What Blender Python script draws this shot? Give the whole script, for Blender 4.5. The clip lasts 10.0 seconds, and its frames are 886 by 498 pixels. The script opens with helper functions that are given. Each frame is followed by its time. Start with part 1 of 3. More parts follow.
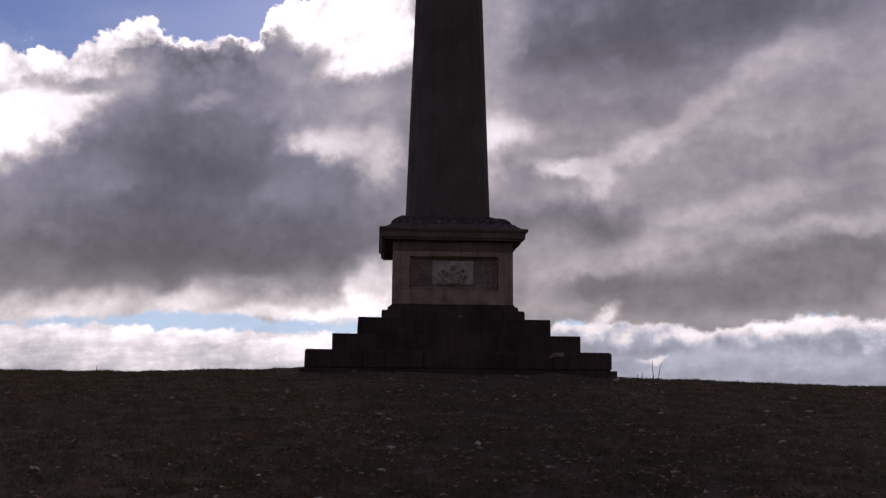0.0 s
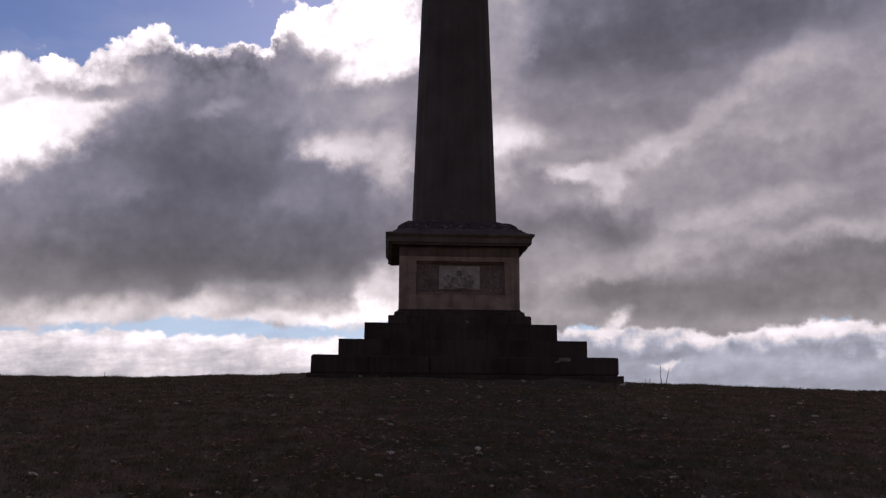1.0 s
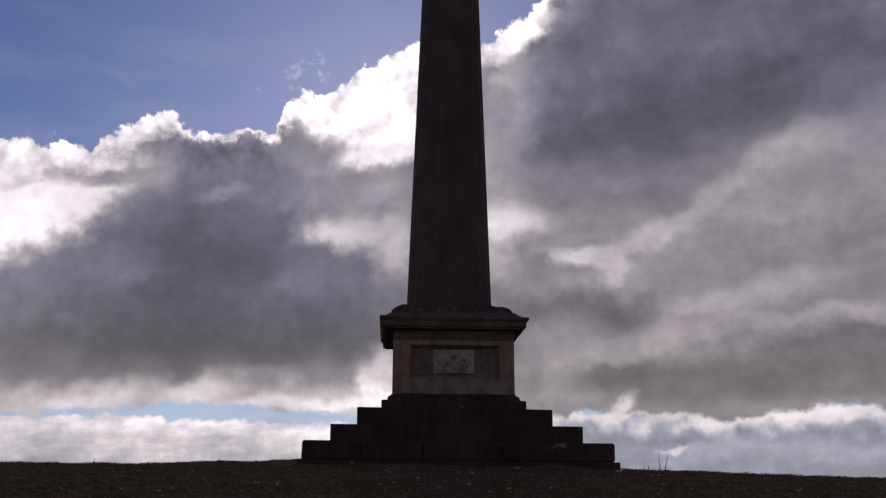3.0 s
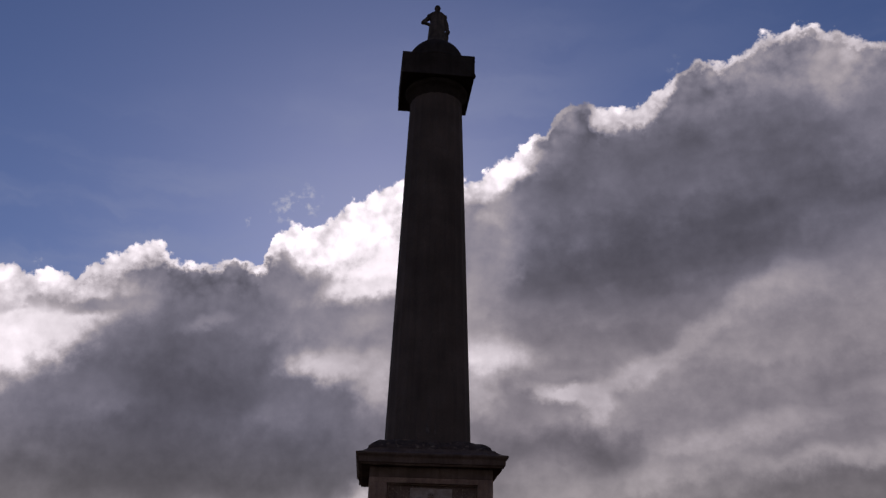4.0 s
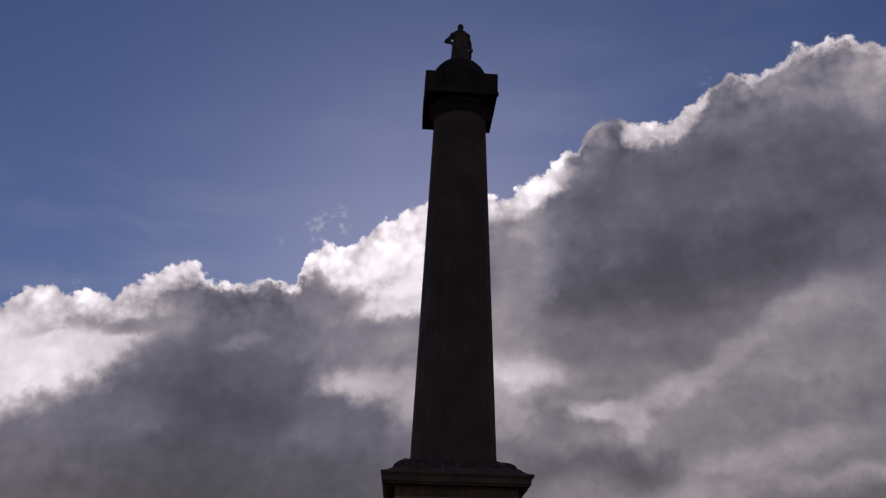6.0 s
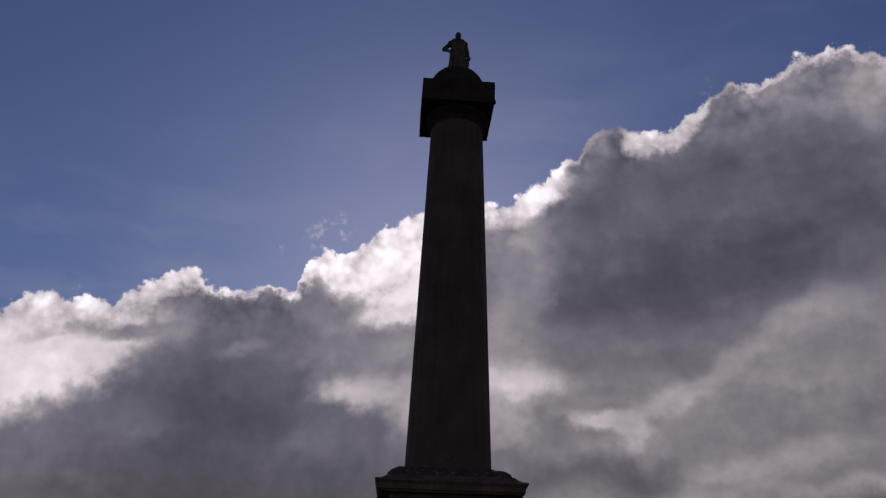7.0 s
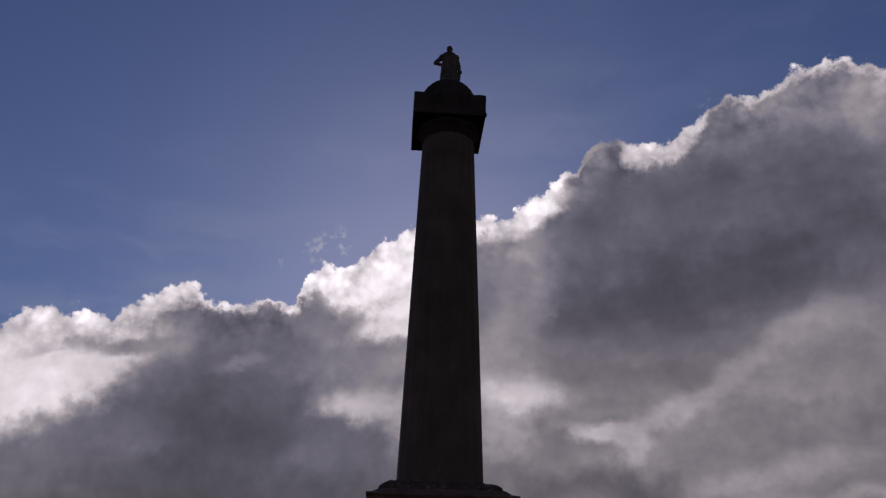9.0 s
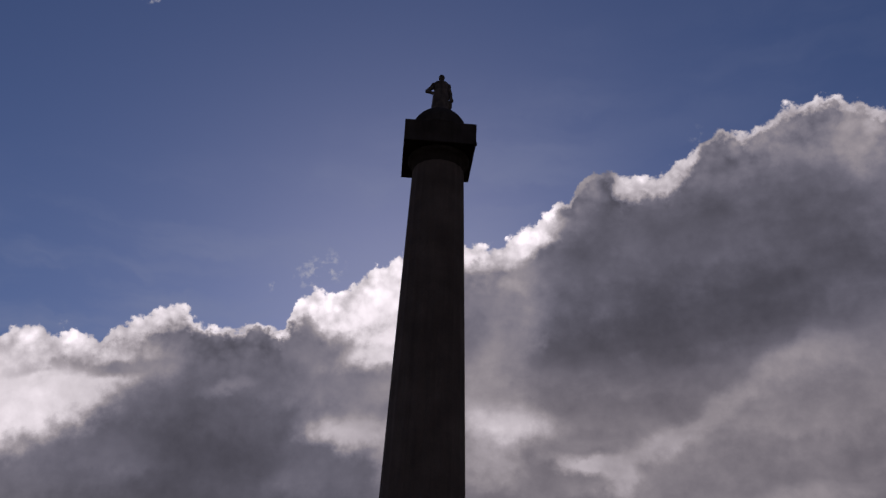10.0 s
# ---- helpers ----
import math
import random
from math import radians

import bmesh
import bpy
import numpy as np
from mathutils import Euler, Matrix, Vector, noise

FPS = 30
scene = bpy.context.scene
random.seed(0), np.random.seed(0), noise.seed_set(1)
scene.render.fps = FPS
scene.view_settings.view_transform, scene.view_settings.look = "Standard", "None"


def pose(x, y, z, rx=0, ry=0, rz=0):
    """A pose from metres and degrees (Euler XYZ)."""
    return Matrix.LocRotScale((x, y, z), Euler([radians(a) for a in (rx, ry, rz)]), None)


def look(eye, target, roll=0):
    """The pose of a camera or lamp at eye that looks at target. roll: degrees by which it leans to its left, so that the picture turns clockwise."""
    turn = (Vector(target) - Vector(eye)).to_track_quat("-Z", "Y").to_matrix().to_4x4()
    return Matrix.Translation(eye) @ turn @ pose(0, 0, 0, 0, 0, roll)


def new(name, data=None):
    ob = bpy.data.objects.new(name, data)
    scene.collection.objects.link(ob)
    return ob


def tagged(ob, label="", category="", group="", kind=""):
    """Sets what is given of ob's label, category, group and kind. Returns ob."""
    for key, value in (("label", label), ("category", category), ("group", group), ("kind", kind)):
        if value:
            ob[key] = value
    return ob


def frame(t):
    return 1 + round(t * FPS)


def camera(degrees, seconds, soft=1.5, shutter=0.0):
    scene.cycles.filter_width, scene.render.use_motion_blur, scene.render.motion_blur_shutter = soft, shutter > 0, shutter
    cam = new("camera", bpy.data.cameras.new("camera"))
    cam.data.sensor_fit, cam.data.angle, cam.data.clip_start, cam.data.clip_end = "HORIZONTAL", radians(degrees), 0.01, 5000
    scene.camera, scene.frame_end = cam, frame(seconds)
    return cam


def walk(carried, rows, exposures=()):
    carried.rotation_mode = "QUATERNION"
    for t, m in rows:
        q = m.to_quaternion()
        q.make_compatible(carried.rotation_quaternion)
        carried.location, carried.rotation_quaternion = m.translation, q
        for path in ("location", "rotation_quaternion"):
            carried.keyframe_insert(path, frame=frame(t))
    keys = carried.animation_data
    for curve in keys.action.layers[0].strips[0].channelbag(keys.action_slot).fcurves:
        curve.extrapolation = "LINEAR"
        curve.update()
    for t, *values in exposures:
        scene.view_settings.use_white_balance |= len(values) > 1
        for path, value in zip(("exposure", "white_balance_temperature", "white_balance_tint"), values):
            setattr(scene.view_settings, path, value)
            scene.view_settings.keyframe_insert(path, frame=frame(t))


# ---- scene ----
cam = camera(52.2, 10.0, soft=1.35)
PATH = [
    (0.0, pose(-0.674, -28.278, -0.909, 99.812, -0.411, -1.241)),
    (0.5, pose(-0.607, -28.278, -0.909, 99.882, -0.421, -0.970)),
    (1.0, pose(-0.539, -28.278, -0.909, 100.136, -0.340, -0.527)),
    (1.2, pose(-0.512, -28.278, -0.909, 100.558, -0.274, -0.111)),
    (1.5, pose(-0.472, -28.278, -0.909, 101.783, -0.138, 0.533)),
    (2.0, pose(-0.405, -28.278, -0.909, 103.266, 0.087, 1.467)),
    (2.2, pose(-0.378, -28.278, -0.909, 103.767, -0.236, 1.354)),
    (3.3, pose(-0.229, -28.278, -0.909, 107.737, -0.420, -0.796)),
    (3.5, pose(-0.202, -28.278, -0.909, 110.294, -0.645, -1.023)),
    (3.7, pose(-0.175, -28.278, -0.909, 111.940, -1.052, -1.245)),
    (4.0, pose(-0.135, -28.278, -0.909, 113.907, -1.044, -1.563)),
    (4.5, pose(-0.067, -28.278, -0.909, 115.525, -0.497, -0.528)),
    (5.0, pose(0.000, -28.278, -0.909, 115.122, -0.767, 0.749)),
    (5.5, pose(0.067, -28.278, -0.909, 114.924, -1.278, 0.614)),
    (5.7, pose(0.094, -28.278, -0.909, 114.935, -1.354, 0.535)),
    (6.8, pose(0.243, -28.278, -0.909, 115.367, -1.347, 0.575)),
    (7.0, pose(0.270, -28.278, -0.909, 115.484, -1.629, 0.427)),
    (7.5, pose(0.337, -28.278, -0.909, 115.723, -1.541, 0.501)),
    (8.0, pose(0.405, -28.278, -0.909, 115.959, -1.624, 0.371)),
    (8.5, pose(0.472, -28.278, -0.909, 116.131, -1.345, 0.535)),
    (9.0, pose(0.539, -28.278, -0.909, 116.310, -1.348, 0.516)),
    (9.5, pose(0.607, -28.278, -0.909, 116.704, -2.071, -0.050)),
    (10.0, pose(0.674, -28.278, -0.909, 118.092, -2.199, -0.524)),
]
EXPOSURES = [(0.0, 0.33), (1.5, 0.27), (2.2, 0.20), (3.5, -0.03), (4.5, -0.17), (7.0, -0.35), (10.0, -0.38)]
walk(cam, PATH, EXPOSURES)

# ------------------------------------------------------------------ world and sun
SUN_AZ, SUN_EL = -2.5, 24.5          # degrees, azimuth from +y towards +x

world = bpy.data.worlds.new("cloudy_sky")
scene.world = world
world.use_nodes = True
WN, WL = world.node_tree.nodes, world.node_tree.links
WN.clear()


def wire(socket, value):
    if isinstance(value, (int, float)):
        socket.default_value = value
    elif isinstance(value, tuple):
        socket.default_value = value if len(value) == len(socket.default_value) else (*value, 1)
    else:
        WL.new(value, socket)


def calc(op, a, b=0.0, c=0.0, clamp=False):
    n = WN.new("ShaderNodeMath")
    n.operation, n.use_clamp = op, clamp
    for s, v in zip(n.inputs, (a, b, c)):
        wire(s, v)
    return n.outputs[0]


def step_up(x, lo, hi, out_lo=0.0, out_hi=1.0):
    n = WN.new("ShaderNodeMapRange")
    n.interpolation_type = "SMOOTHSTEP"
    for k, v in zip(("Value", "From Min", "From Max", "To Min", "To Max"), (x, lo, hi, out_lo, out_hi)):
        wire(n.inputs[k], v)
    return n.outputs[0]


def blend(f, a, b):
    n = WN.new("ShaderNodeMix")
    n.data_type = "RGBA"
    wire(n.inputs[0], f), wire(n.inputs[6], a), wire(n.inputs[7], b)
    return n.outputs[2]


def vec(x, y, z=0.0):
    n = WN.new("ShaderNodeCombineXYZ")
    for s, v in zip(n.inputs, (x, y, z)):
        wire(s, v)
    return n.outputs[0]


def fbm(vector, scale, detail=6.0, rough=0.55):
    n = WN.new("ShaderNodeTexNoise")
    n.inputs["Scale"].default_value, n.inputs["Detail"].default_value = scale, detail
    n.inputs["Roughness"].default_value = rough
    WL.new(vector, n.inputs["Vector"])
    sep = WN.new("ShaderNodeSeparateColor")
    WL.new(n.outputs["Color"], sep.inputs[0])
    return [calc("SUBTRACT", o, 0.5) for o in sep.outputs[:3]]


def puffs(vector, scale):
    n = WN.new("ShaderNodeTexVoronoi")
    n.feature = "SMOOTH_F1"
    n.inputs["Scale"].default_value, n.inputs["Smoothness"].default_value = scale, 0.35
    WL.new(vector, n.inputs["Vector"])
    return calc("SUBTRACT", 0.45, n.outputs["Distance"])


def ramp_of(x, stops, easing="LINEAR"):
    n = WN.new("ShaderNodeValToRGB")
    n.color_ramp.interpolation = easing
    els = n.color_ramp.elements
    while len(els) < len(stops):
        els.new(0.5)
    for e, (p, v) in zip(els, stops):
        e.position = p
        e.color = (v, v, v, 1) if isinstance(v, float) else (*v, 1)
    wire(n.inputs[0], x)
    return n.outputs[0]


tc = WN.new("ShaderNodeTexCoord").outputs["Generated"]
sp = WN.new("ShaderNodeSeparateXYZ")
WL.new(tc, sp.inputs[0])
AZ = calc("MULTIPLY", calc("ARCTAN2", sp.outputs[0], sp.outputs[1]), 180 / math.pi)
EL = calc("MULTIPLY", calc("ARCSINE", sp.outputs[2]), 180 / math.pi)

n_big = fbm(tc, 6.0, 6.0, 0.5)       # swells of about ten degrees
n_mid = fbm(tc, 17.0, 7.0, 0.55)     # lumps of about three degrees
n_fine = fbm(tc, 60.0, 6.0, 0.6)     # wisps
n_tiny = fbm(tc, 150.0, 4.0, 0.6)     # crisp little curls along the edges
n_soft = fbm(tc, 15.0, 2.0, 0.45)     # slow stirring inside the clouds
puff_a, puff_b = puffs(tc, 38.0), puffs(tc, 95.0)

# coordinates stirred by the wind, in degrees
WAZ = calc("ADD", AZ, calc("ADD", calc("MULTIPLY", n_soft[0], 2.6), calc("MULTIPLY_ADD", n_mid[0], 2.0, calc("MULTIPLY", n_fine[0], 1.2))))
WEL = calc("ADD", EL, calc("ADD", calc("MULTIPLY", n_soft[1], 1.8), calc("MULTIPLY_ADD", n_mid[1], 1.5, calc("MULTIPLY", n_fine[1], 0.9))))
WPOS = vec(WAZ, WEL)
RAGGED = calc("MULTIPLY_ADD", n_mid[2], 1.3, calc("MULTIPLY_ADD", n_fine[2], 0.6, 1.0))   # torn edges of the banks


def patch(az, el, ra, re, turn, soft):
    """The share of one cloud bank at each place of the sky: 1 at its heart, 0 outside."""
    m = WN.new("ShaderNodeMapping")
    m.vector_type = "TEXTURE"
    m.inputs["Location"].default_value = (az, el, 0)
    m.inputs["Rotation"].default_value = (0, 0, radians(turn))
    m.inputs["Scale"].default_value = (ra / 0.6, re / 0.6, 1)
    WL.new(WPOS, m.inputs["Vector"])
    g = WN.new("ShaderNodeTexGradient")
    g.gradient_type = "SPHERICAL"
    WL.new(m.outputs[0], g.inputs[0])
    return step_up(calc("MULTIPLY", g.outputs[1], RAGGED), 0.4 - 0.4 * soft, 0.4 + 0.45 * soft)


def lerp(f, a, b):
    n = WN.new("ShaderNodeMix")
    wire(n.inputs[0], f), wire(n.inputs[2], a), wire(n.inputs[3], b)
    return n.outputs[0]


def banks(base, *rows):
    """Lays cloud banks one before another: azimuth, elevation, half width, half height, turn, light in stops, softness."""
    for az, el, ra, re, turn, light, soft in rows:
        base = lerp(patch(az, el, ra, re, turn, soft), base, light)
    return base


def along(x, rows, top, column=1):
    """A value that changes along the azimuth."""
    at = calc("DIVIDE", calc("ADD", x, 60.0), 120.0)
    return calc("MULTIPLY", ramp_of(at, [((row[0] + 60) / 120, row[column] / top) for row in rows]), top)


# upper outline of the great cloud on both sides of the column: azimuth, elevation
OUTLINE_WEST = ((-60.0, 17.0), (-28.7, 19.0), (-28.1, 19.4), (-27.4, 20.1), (-26.4, 20.4), (-25.8, 20.3), (-25.2, 19.9), (-24.5, 20.3), (-23.9, 20.5), (-22.3, 20.4), (-21.9, 21.1), (-21.3, 21.6), (-20.2, 22.1), (-19.0, 22.8), (-17.8, 23.2), (-17.1, 22.7), (-16.7, 22.0), (-15.6, 21.9), (-14.5, 22.2), (-13.8, 22.4), (-12.7, 22.5), (-10.9, 22.4), (-10.8, 23.6), (-10.3, 24.5), (-9.5, 25.2), (-8.5, 25.0), (-7.8, 24.9), (-6.8, 25.7), (-5.9, 26.6), (-4.9, 27.0), (-3.7, 27.7), (-2.1, 28.5))
OUTLINE_EAST = ((-0.5, 28.6), (2.2, 28.7), (2.7, 28.5), (4.0, 28.9), (4.6, 29.6), (5.6, 29.9), (6.2, 30.0), (6.5, 30.6), (7.1, 30.7), (7.7, 31.4), (8.4, 31.4), (9.2, 32.4), (10.3, 33.2), (11.8, 33.2), (12.3, 32.7), (14.3, 32.6), (15.4, 32.5), (16.0, 33.1), (17.3, 33.6), (18.0, 34.1), (18.4, 34.6), (19.4, 34.9), (21.3, 34.4), (22.3, 34.7), (23.3, 35.0), (24.1, 35.5), (25.4, 35.5), (27.6, 35.4), (28.9, 34.9), (30.1, 34.2), (60.0, 26.0))
edge_az = calc("ADD", AZ, calc("MULTIPLY_ADD", n_fine[2], 0.8, calc("MULTIPLY", n_tiny[2], 0.5)))
edge = lerp(calc("GREATER_THAN", AZ, 0.5), along(edge_az, OUTLINE_WEST, 60.0), along(edge_az, OUTLINE_EAST, 60.0))
ruffle = calc("ADD", calc("MULTIPLY_ADD", puff_a, 0.5, -0.1), calc("ADD", calc("MULTIPLY", puff_b, 0.45), calc("ADD", calc("MULTIPLY", n_mid[2], 0.4), calc("MULTIPLY_ADD", n_tiny[1], 0.8, calc("MULTIPLY", n_fine[1], 1.0)))))
depth = calc("ADD", calc("SUBTRACT", edge, EL), ruffle)
deck_top = step_up(calc("DIVIDE", depth, 0.3), 0.0, 1.0)

# azimuth, the cloud's lower edge, the top of the low bank under it
BASE = ((-60.0, 5.0, 4.6), (-24.9, 4.6, 4.5), (-20.4, 4.8, 4.7), (-18.7, 5.2, 4.7), (-15.7, 5.2, 4.6), (-11.6, 5.4, 4.7), (-6.8, 4.9, 4.5), (-3.9, 5.1, 4.5), (7.5, 4.9, 5.1), (10.3, 5.1, 5.1), (11.0, 5.5, 5.3), (12.7, 5.1, 5.2), (19.1, 4.8, 4.9), (23.8, 5.1, 4.9), (27.3, 4.8, 4.7), (60.0, 4.8, 4.7))
base_el = calc("ADD", along(AZ, BASE, 10.0), calc("ADD", calc("MULTIPLY", n_mid[0], 2.2), calc("MULTIPLY", n_fine[0], 1.3)))
deck_low = step_up(calc("SUBTRACT", EL, base_el), -0.2, 0.3)
deck = calc("MULTIPLY", deck_top, deck_low)

# light in the great cloud, in stops round a middle grey
stops = banks(-0.1,                                     # the bank and the dark belly in the west
               (-13.9, 14.0, 11.41, 5.75, 4, -0.88, 1.0), (-14.8, 12.3, 5.08, 3.00, 4, -1.33, 1.0), (-24.7, 11.5, 5.13, 1.89, 16, -0.26, 1.0),
               (-21.1, 12.8, 2.55, 1.63, 25, -0.48, 1.0), (-24.9, 9.3, 4.42, 1.24, 5, -0.15, 1.0), (-17.5, 20.0, 8.12, 1.37, 12, -0.37, 0.8),
               (-28.0, 17.9, 6.11, 1.60, 9, 1.71, 0.7), (-26.1, 15.5, 7.81, 2.38, 28, 1.83, 0.6), (-24.7, 17.9, 2.24, 0.36, 18, 1.21, 1.0),
               (-14.3, 18.6, 1.61, 0.38, 20, -0.00, 1.0), (-20.2, 18.9, 3.07, 0.44, 17, 0.15, 1.0))
stops = banks(stops,                                     # the grey flank in the east
               (13.4, 27.8, 8.43, 3.83, 5, -0.79, 1.0), (24.2, 26.7, 7.82, 4.28, 0, -0.97, 1.0), (15.5, 23.1, 11.91, 2.76, 9, -1.23, 1.0),
               (26.4, 33.4, 4.62, 1.59, -1, 0.35, 1.0), (28.8, 32.7, 1.71, 1.88, -14, 0.65, 1.0), (3.5, 25.9, 2.76, 3.57, -11, 0.51, 1.0),
               (5.0, 28.5, 2.96, 0.99, 30, 1.86, 0.6), (2.3, 22.7, 2.71, 2.86, -0, 0.08, 1.0), (9.3, 30.9, 1.02, 2.45, -39, -0.10, 1.0),
               (4.6, 22.4, 1.52, 1.42, 29, 0.17, 1.0))
stops = banks(stops,                                     # lit patches and streaks under the flank
               (8.9, 19.0, 9.52, 1.75, -2, -0.18, 1.0), (3.0, 19.1, 2.25, 2.12, -0, 0.40, 1.0), (19.2, 16.4, 7.88, 1.99, 10, 0.07, 1.0),
               (22.6, 19.6, 5.30, 1.32, 26, 0.20, 1.0), (15.5, 17.0, 6.48, 0.68, 29, 0.58, 1.0), (3.9, 17.3, 2.95, 1.12, -6, 1.46, 1.0),
               (2.9, 14.9, 2.18, 1.73, -0, 0.85, 1.0), (9.2, 14.7, 2.83, 0.51, -10, 1.28, 1.0), (11.2, 14.1, 1.18, 1.15, 8, 0.85, 1.0))
stops = banks(stops,                                     # glare in front of the hidden sun
               (-4.8, 25.1, 5.05, 2.68, 32, 2.27, 0.6), (-8.3, 24.0, 2.32, 1.14, 3, 2.41, 0.5), (-3.1, 22.3, 2.69, 1.61, 21, 2.16, 0.6),
               (-8.8, 21.1, 3.01, 1.27, -11, -0.07, 0.9), (-4.3, 21.1, 3.05, 0.57, 8, 1.76, 1.0), (-6.4, 18.9, 4.11, 1.20, 2, 0.21, 1.0),
               (-5.8, 16.4, 2.93, 1.19, -6, 1.00, 1.0), (-6.7, 16.1, 1.46, 0.77, 2, 1.19, 1.0), (-2.7, 15.2, 1.24, 2.43, 1, 1.00, 1.0),
               (-6.8, 12.3, 5.31, 1.87, 2, -0.50, 1.0), (-12.5, 9.8, 6.75, 1.31, 3, -0.75, 1.0))
stops = banks(stops,                                     # low grey rolls
               (-14.9, 9.7, 11.44, 2.07, 3, -1.15, 1.0), (-21.1, 6.0, 5.86, 0.66, 3, 0.30, 1.0), (-14.2, 6.5, 1.88, 0.69, 2, 0.46, 1.0),
               (-8.9, 5.5, 6.96, 0.46, 1, 0.60, 1.0), (-3.3, 7.5, 1.97, 1.60, 21, 1.22, 1.0), (-9.7, 7.5, 3.14, 0.63, 2, 0.03, 1.0))
stops = banks(stops,
               (9.0, 11.3, 3.94, 1.28, -1, -0.86, 0.9), (21.6, 10.5, 1.92, 0.47, 5, -0.35, 0.9), (16.9, 11.4, 2.54, 0.76, 9, 0.60, 1.0),
               (21.9, 12.4, 3.38, 0.87, 5, 0.52, 1.0), (7.9, 8.8, 2.50, 2.49, -1, 0.35, 1.0), (14.2, 9.6, 4.83, 0.84, 10, 0.40, 1.0),
               (25.1, 10.2, 4.58, 0.66, 5, 0.52, 1.0), (10.7, 7.4, 2.46, 0.71, 7, -0.52, 0.8), (15.8, 6.8, 4.38, 1.45, 3, -0.57, 0.75),
               (24.0, 7.6, 5.23, 1.92, 5, -0.66, 0.75), (11.2, 5.8, 1.18, 0.46, 17, 1.24, 1.0))
# streaks drawn out along the wind
sm = WN.new("ShaderNodeMapping")
sm.inputs["Rotation"].default_value, sm.inputs["Scale"].default_value = (0, 0, radians(-26)), (0.085, 0.42, 1.0)
WL.new(WPOS, sm.inputs["Vector"])
streak = fbm(sm.outputs[0], 1.0, 5.0, 0.5)[0]
stops = calc("ADD", stops, calc("MULTIPLY", streak, step_up(AZ, -4.0, 6.0, 0.6, 1.2)))
# the sunlit rim: azimuth, width in degrees, light in stops
RIM = ((-60.0, 1.40, 1.20), (-28.7, 1.90, 2.10), (-22.5, 1.90, 2.13), (-20.7, 1.73, 2.10), (-17.9, 1.38, 2.14), (-16.5, 0.41, 1.96), (-11.8, 0.48, 1.96), (-11.1, 1.55, 2.29), (-2.1, 2.07, 2.21), (2.3, 1.38, 2.32), (6.0, 1.38, 2.32), (7.7, 0.69, 2.14), (9.0, 0.69, 0.90), (11.8, 0.69, 0.70), (12.4, 1.45, 2.04), (15.3, 1.24, 2.10), (17.5, 0.83, 1.85), (18.7, 0.62, 1.00), (21.3, 0.48, 1.62), (24.2, 0.69, 1.85), (27.2, 0.55, 1.70), (29.8, 0.69, 1.45), (60.0, 1.20, 1.00))
rim_width = calc("MULTIPLY", along(WAZ, RIM, 4.0), calc("MULTIPLY_ADD", n_mid[1], 1.8, calc("MULTIPLY_ADD", n_fine[0], 1.2, 1.0)))
rim = step_up(calc("DIVIDE", depth, calc("MAXIMUM", rim_width, 0.15)), 0.55, 1.45, 1.0, 0.0)
stops = lerp(calc("MULTIPLY", rim, 0.92), stops, along(WAZ, RIM, 4.0, 2))
# lumps and clefts: rounded heads near the rim, a finer grain all over
lumps = calc("MULTIPLY", calc("ADD", calc("MULTIPLY_ADD", puff_a, 1.3, -0.15), calc("MULTIPLY_ADD", puff_b, 0.8, calc("MULTIPLY", n_fine[2], 1.7))), step_up(depth, 0.6, 3.2, 1.0, 0.1))
grain = calc("ADD", calc("MULTIPLY", n_soft[2], 0.45), calc("ADD", calc("MULTIPLY", n_mid[0], 0.9), calc("MULTIPLY", n_fine[1], 0.55)))
stops = calc("ADD", stops, calc("ADD", lumps, grain))
fringe = calc("MULTIPLY", step_up(calc("SUBTRACT", EL, base_el), 0.2, 2.4, 1.0, 0.0), calc("MULTIPLY_ADD", n_big[1], 2.0, 1.0))
stops = calc("ADD", stops, calc("MULTIPLY", fringe, step_up(AZ, 1.0, 8.0, 1.0, 0.15)))
cloud_light = calc("MULTIPLY", 0.25, calc("POWER", 2.0, calc("MINIMUM", calc("MAXIMUM", stops, -1.8), 2.6)))
tint = ramp_of(cloud_light, [(0.0, (1.03, 0.935, 1.15)), (0.15, (1.04, 0.935, 1.12)), (0.33, (1.07, 0.95, 1.05)), (0.8, (1.05, 0.95, 1.02))])


def scaled(colour, k):
    n = WN.new("ShaderNodeVectorMath")
    n.operation = "SCALE"
    wire(n.inputs[0], colour), wire(n.inputs["Scale"], k)
    return n.outputs[0]


tint = blend(calc("MULTIPLY", step_up(cloud_light, 0.12, 0.4, 1.0, 0.0), calc("MAXIMUM", step_up(AZ, -8.0, 4.0, 0.8, 0.0), step_up(EL, 17.0, 25.0, 0.0, 0.9))), tint, (0.98, 0.94, 1.24))
tint = blend(step_up(EL, 6.0, 13.0, 0.75, 0.0), tint, (1.08, 0.97, 1.00))
deck_colour = scaled(tint, cloud_light)

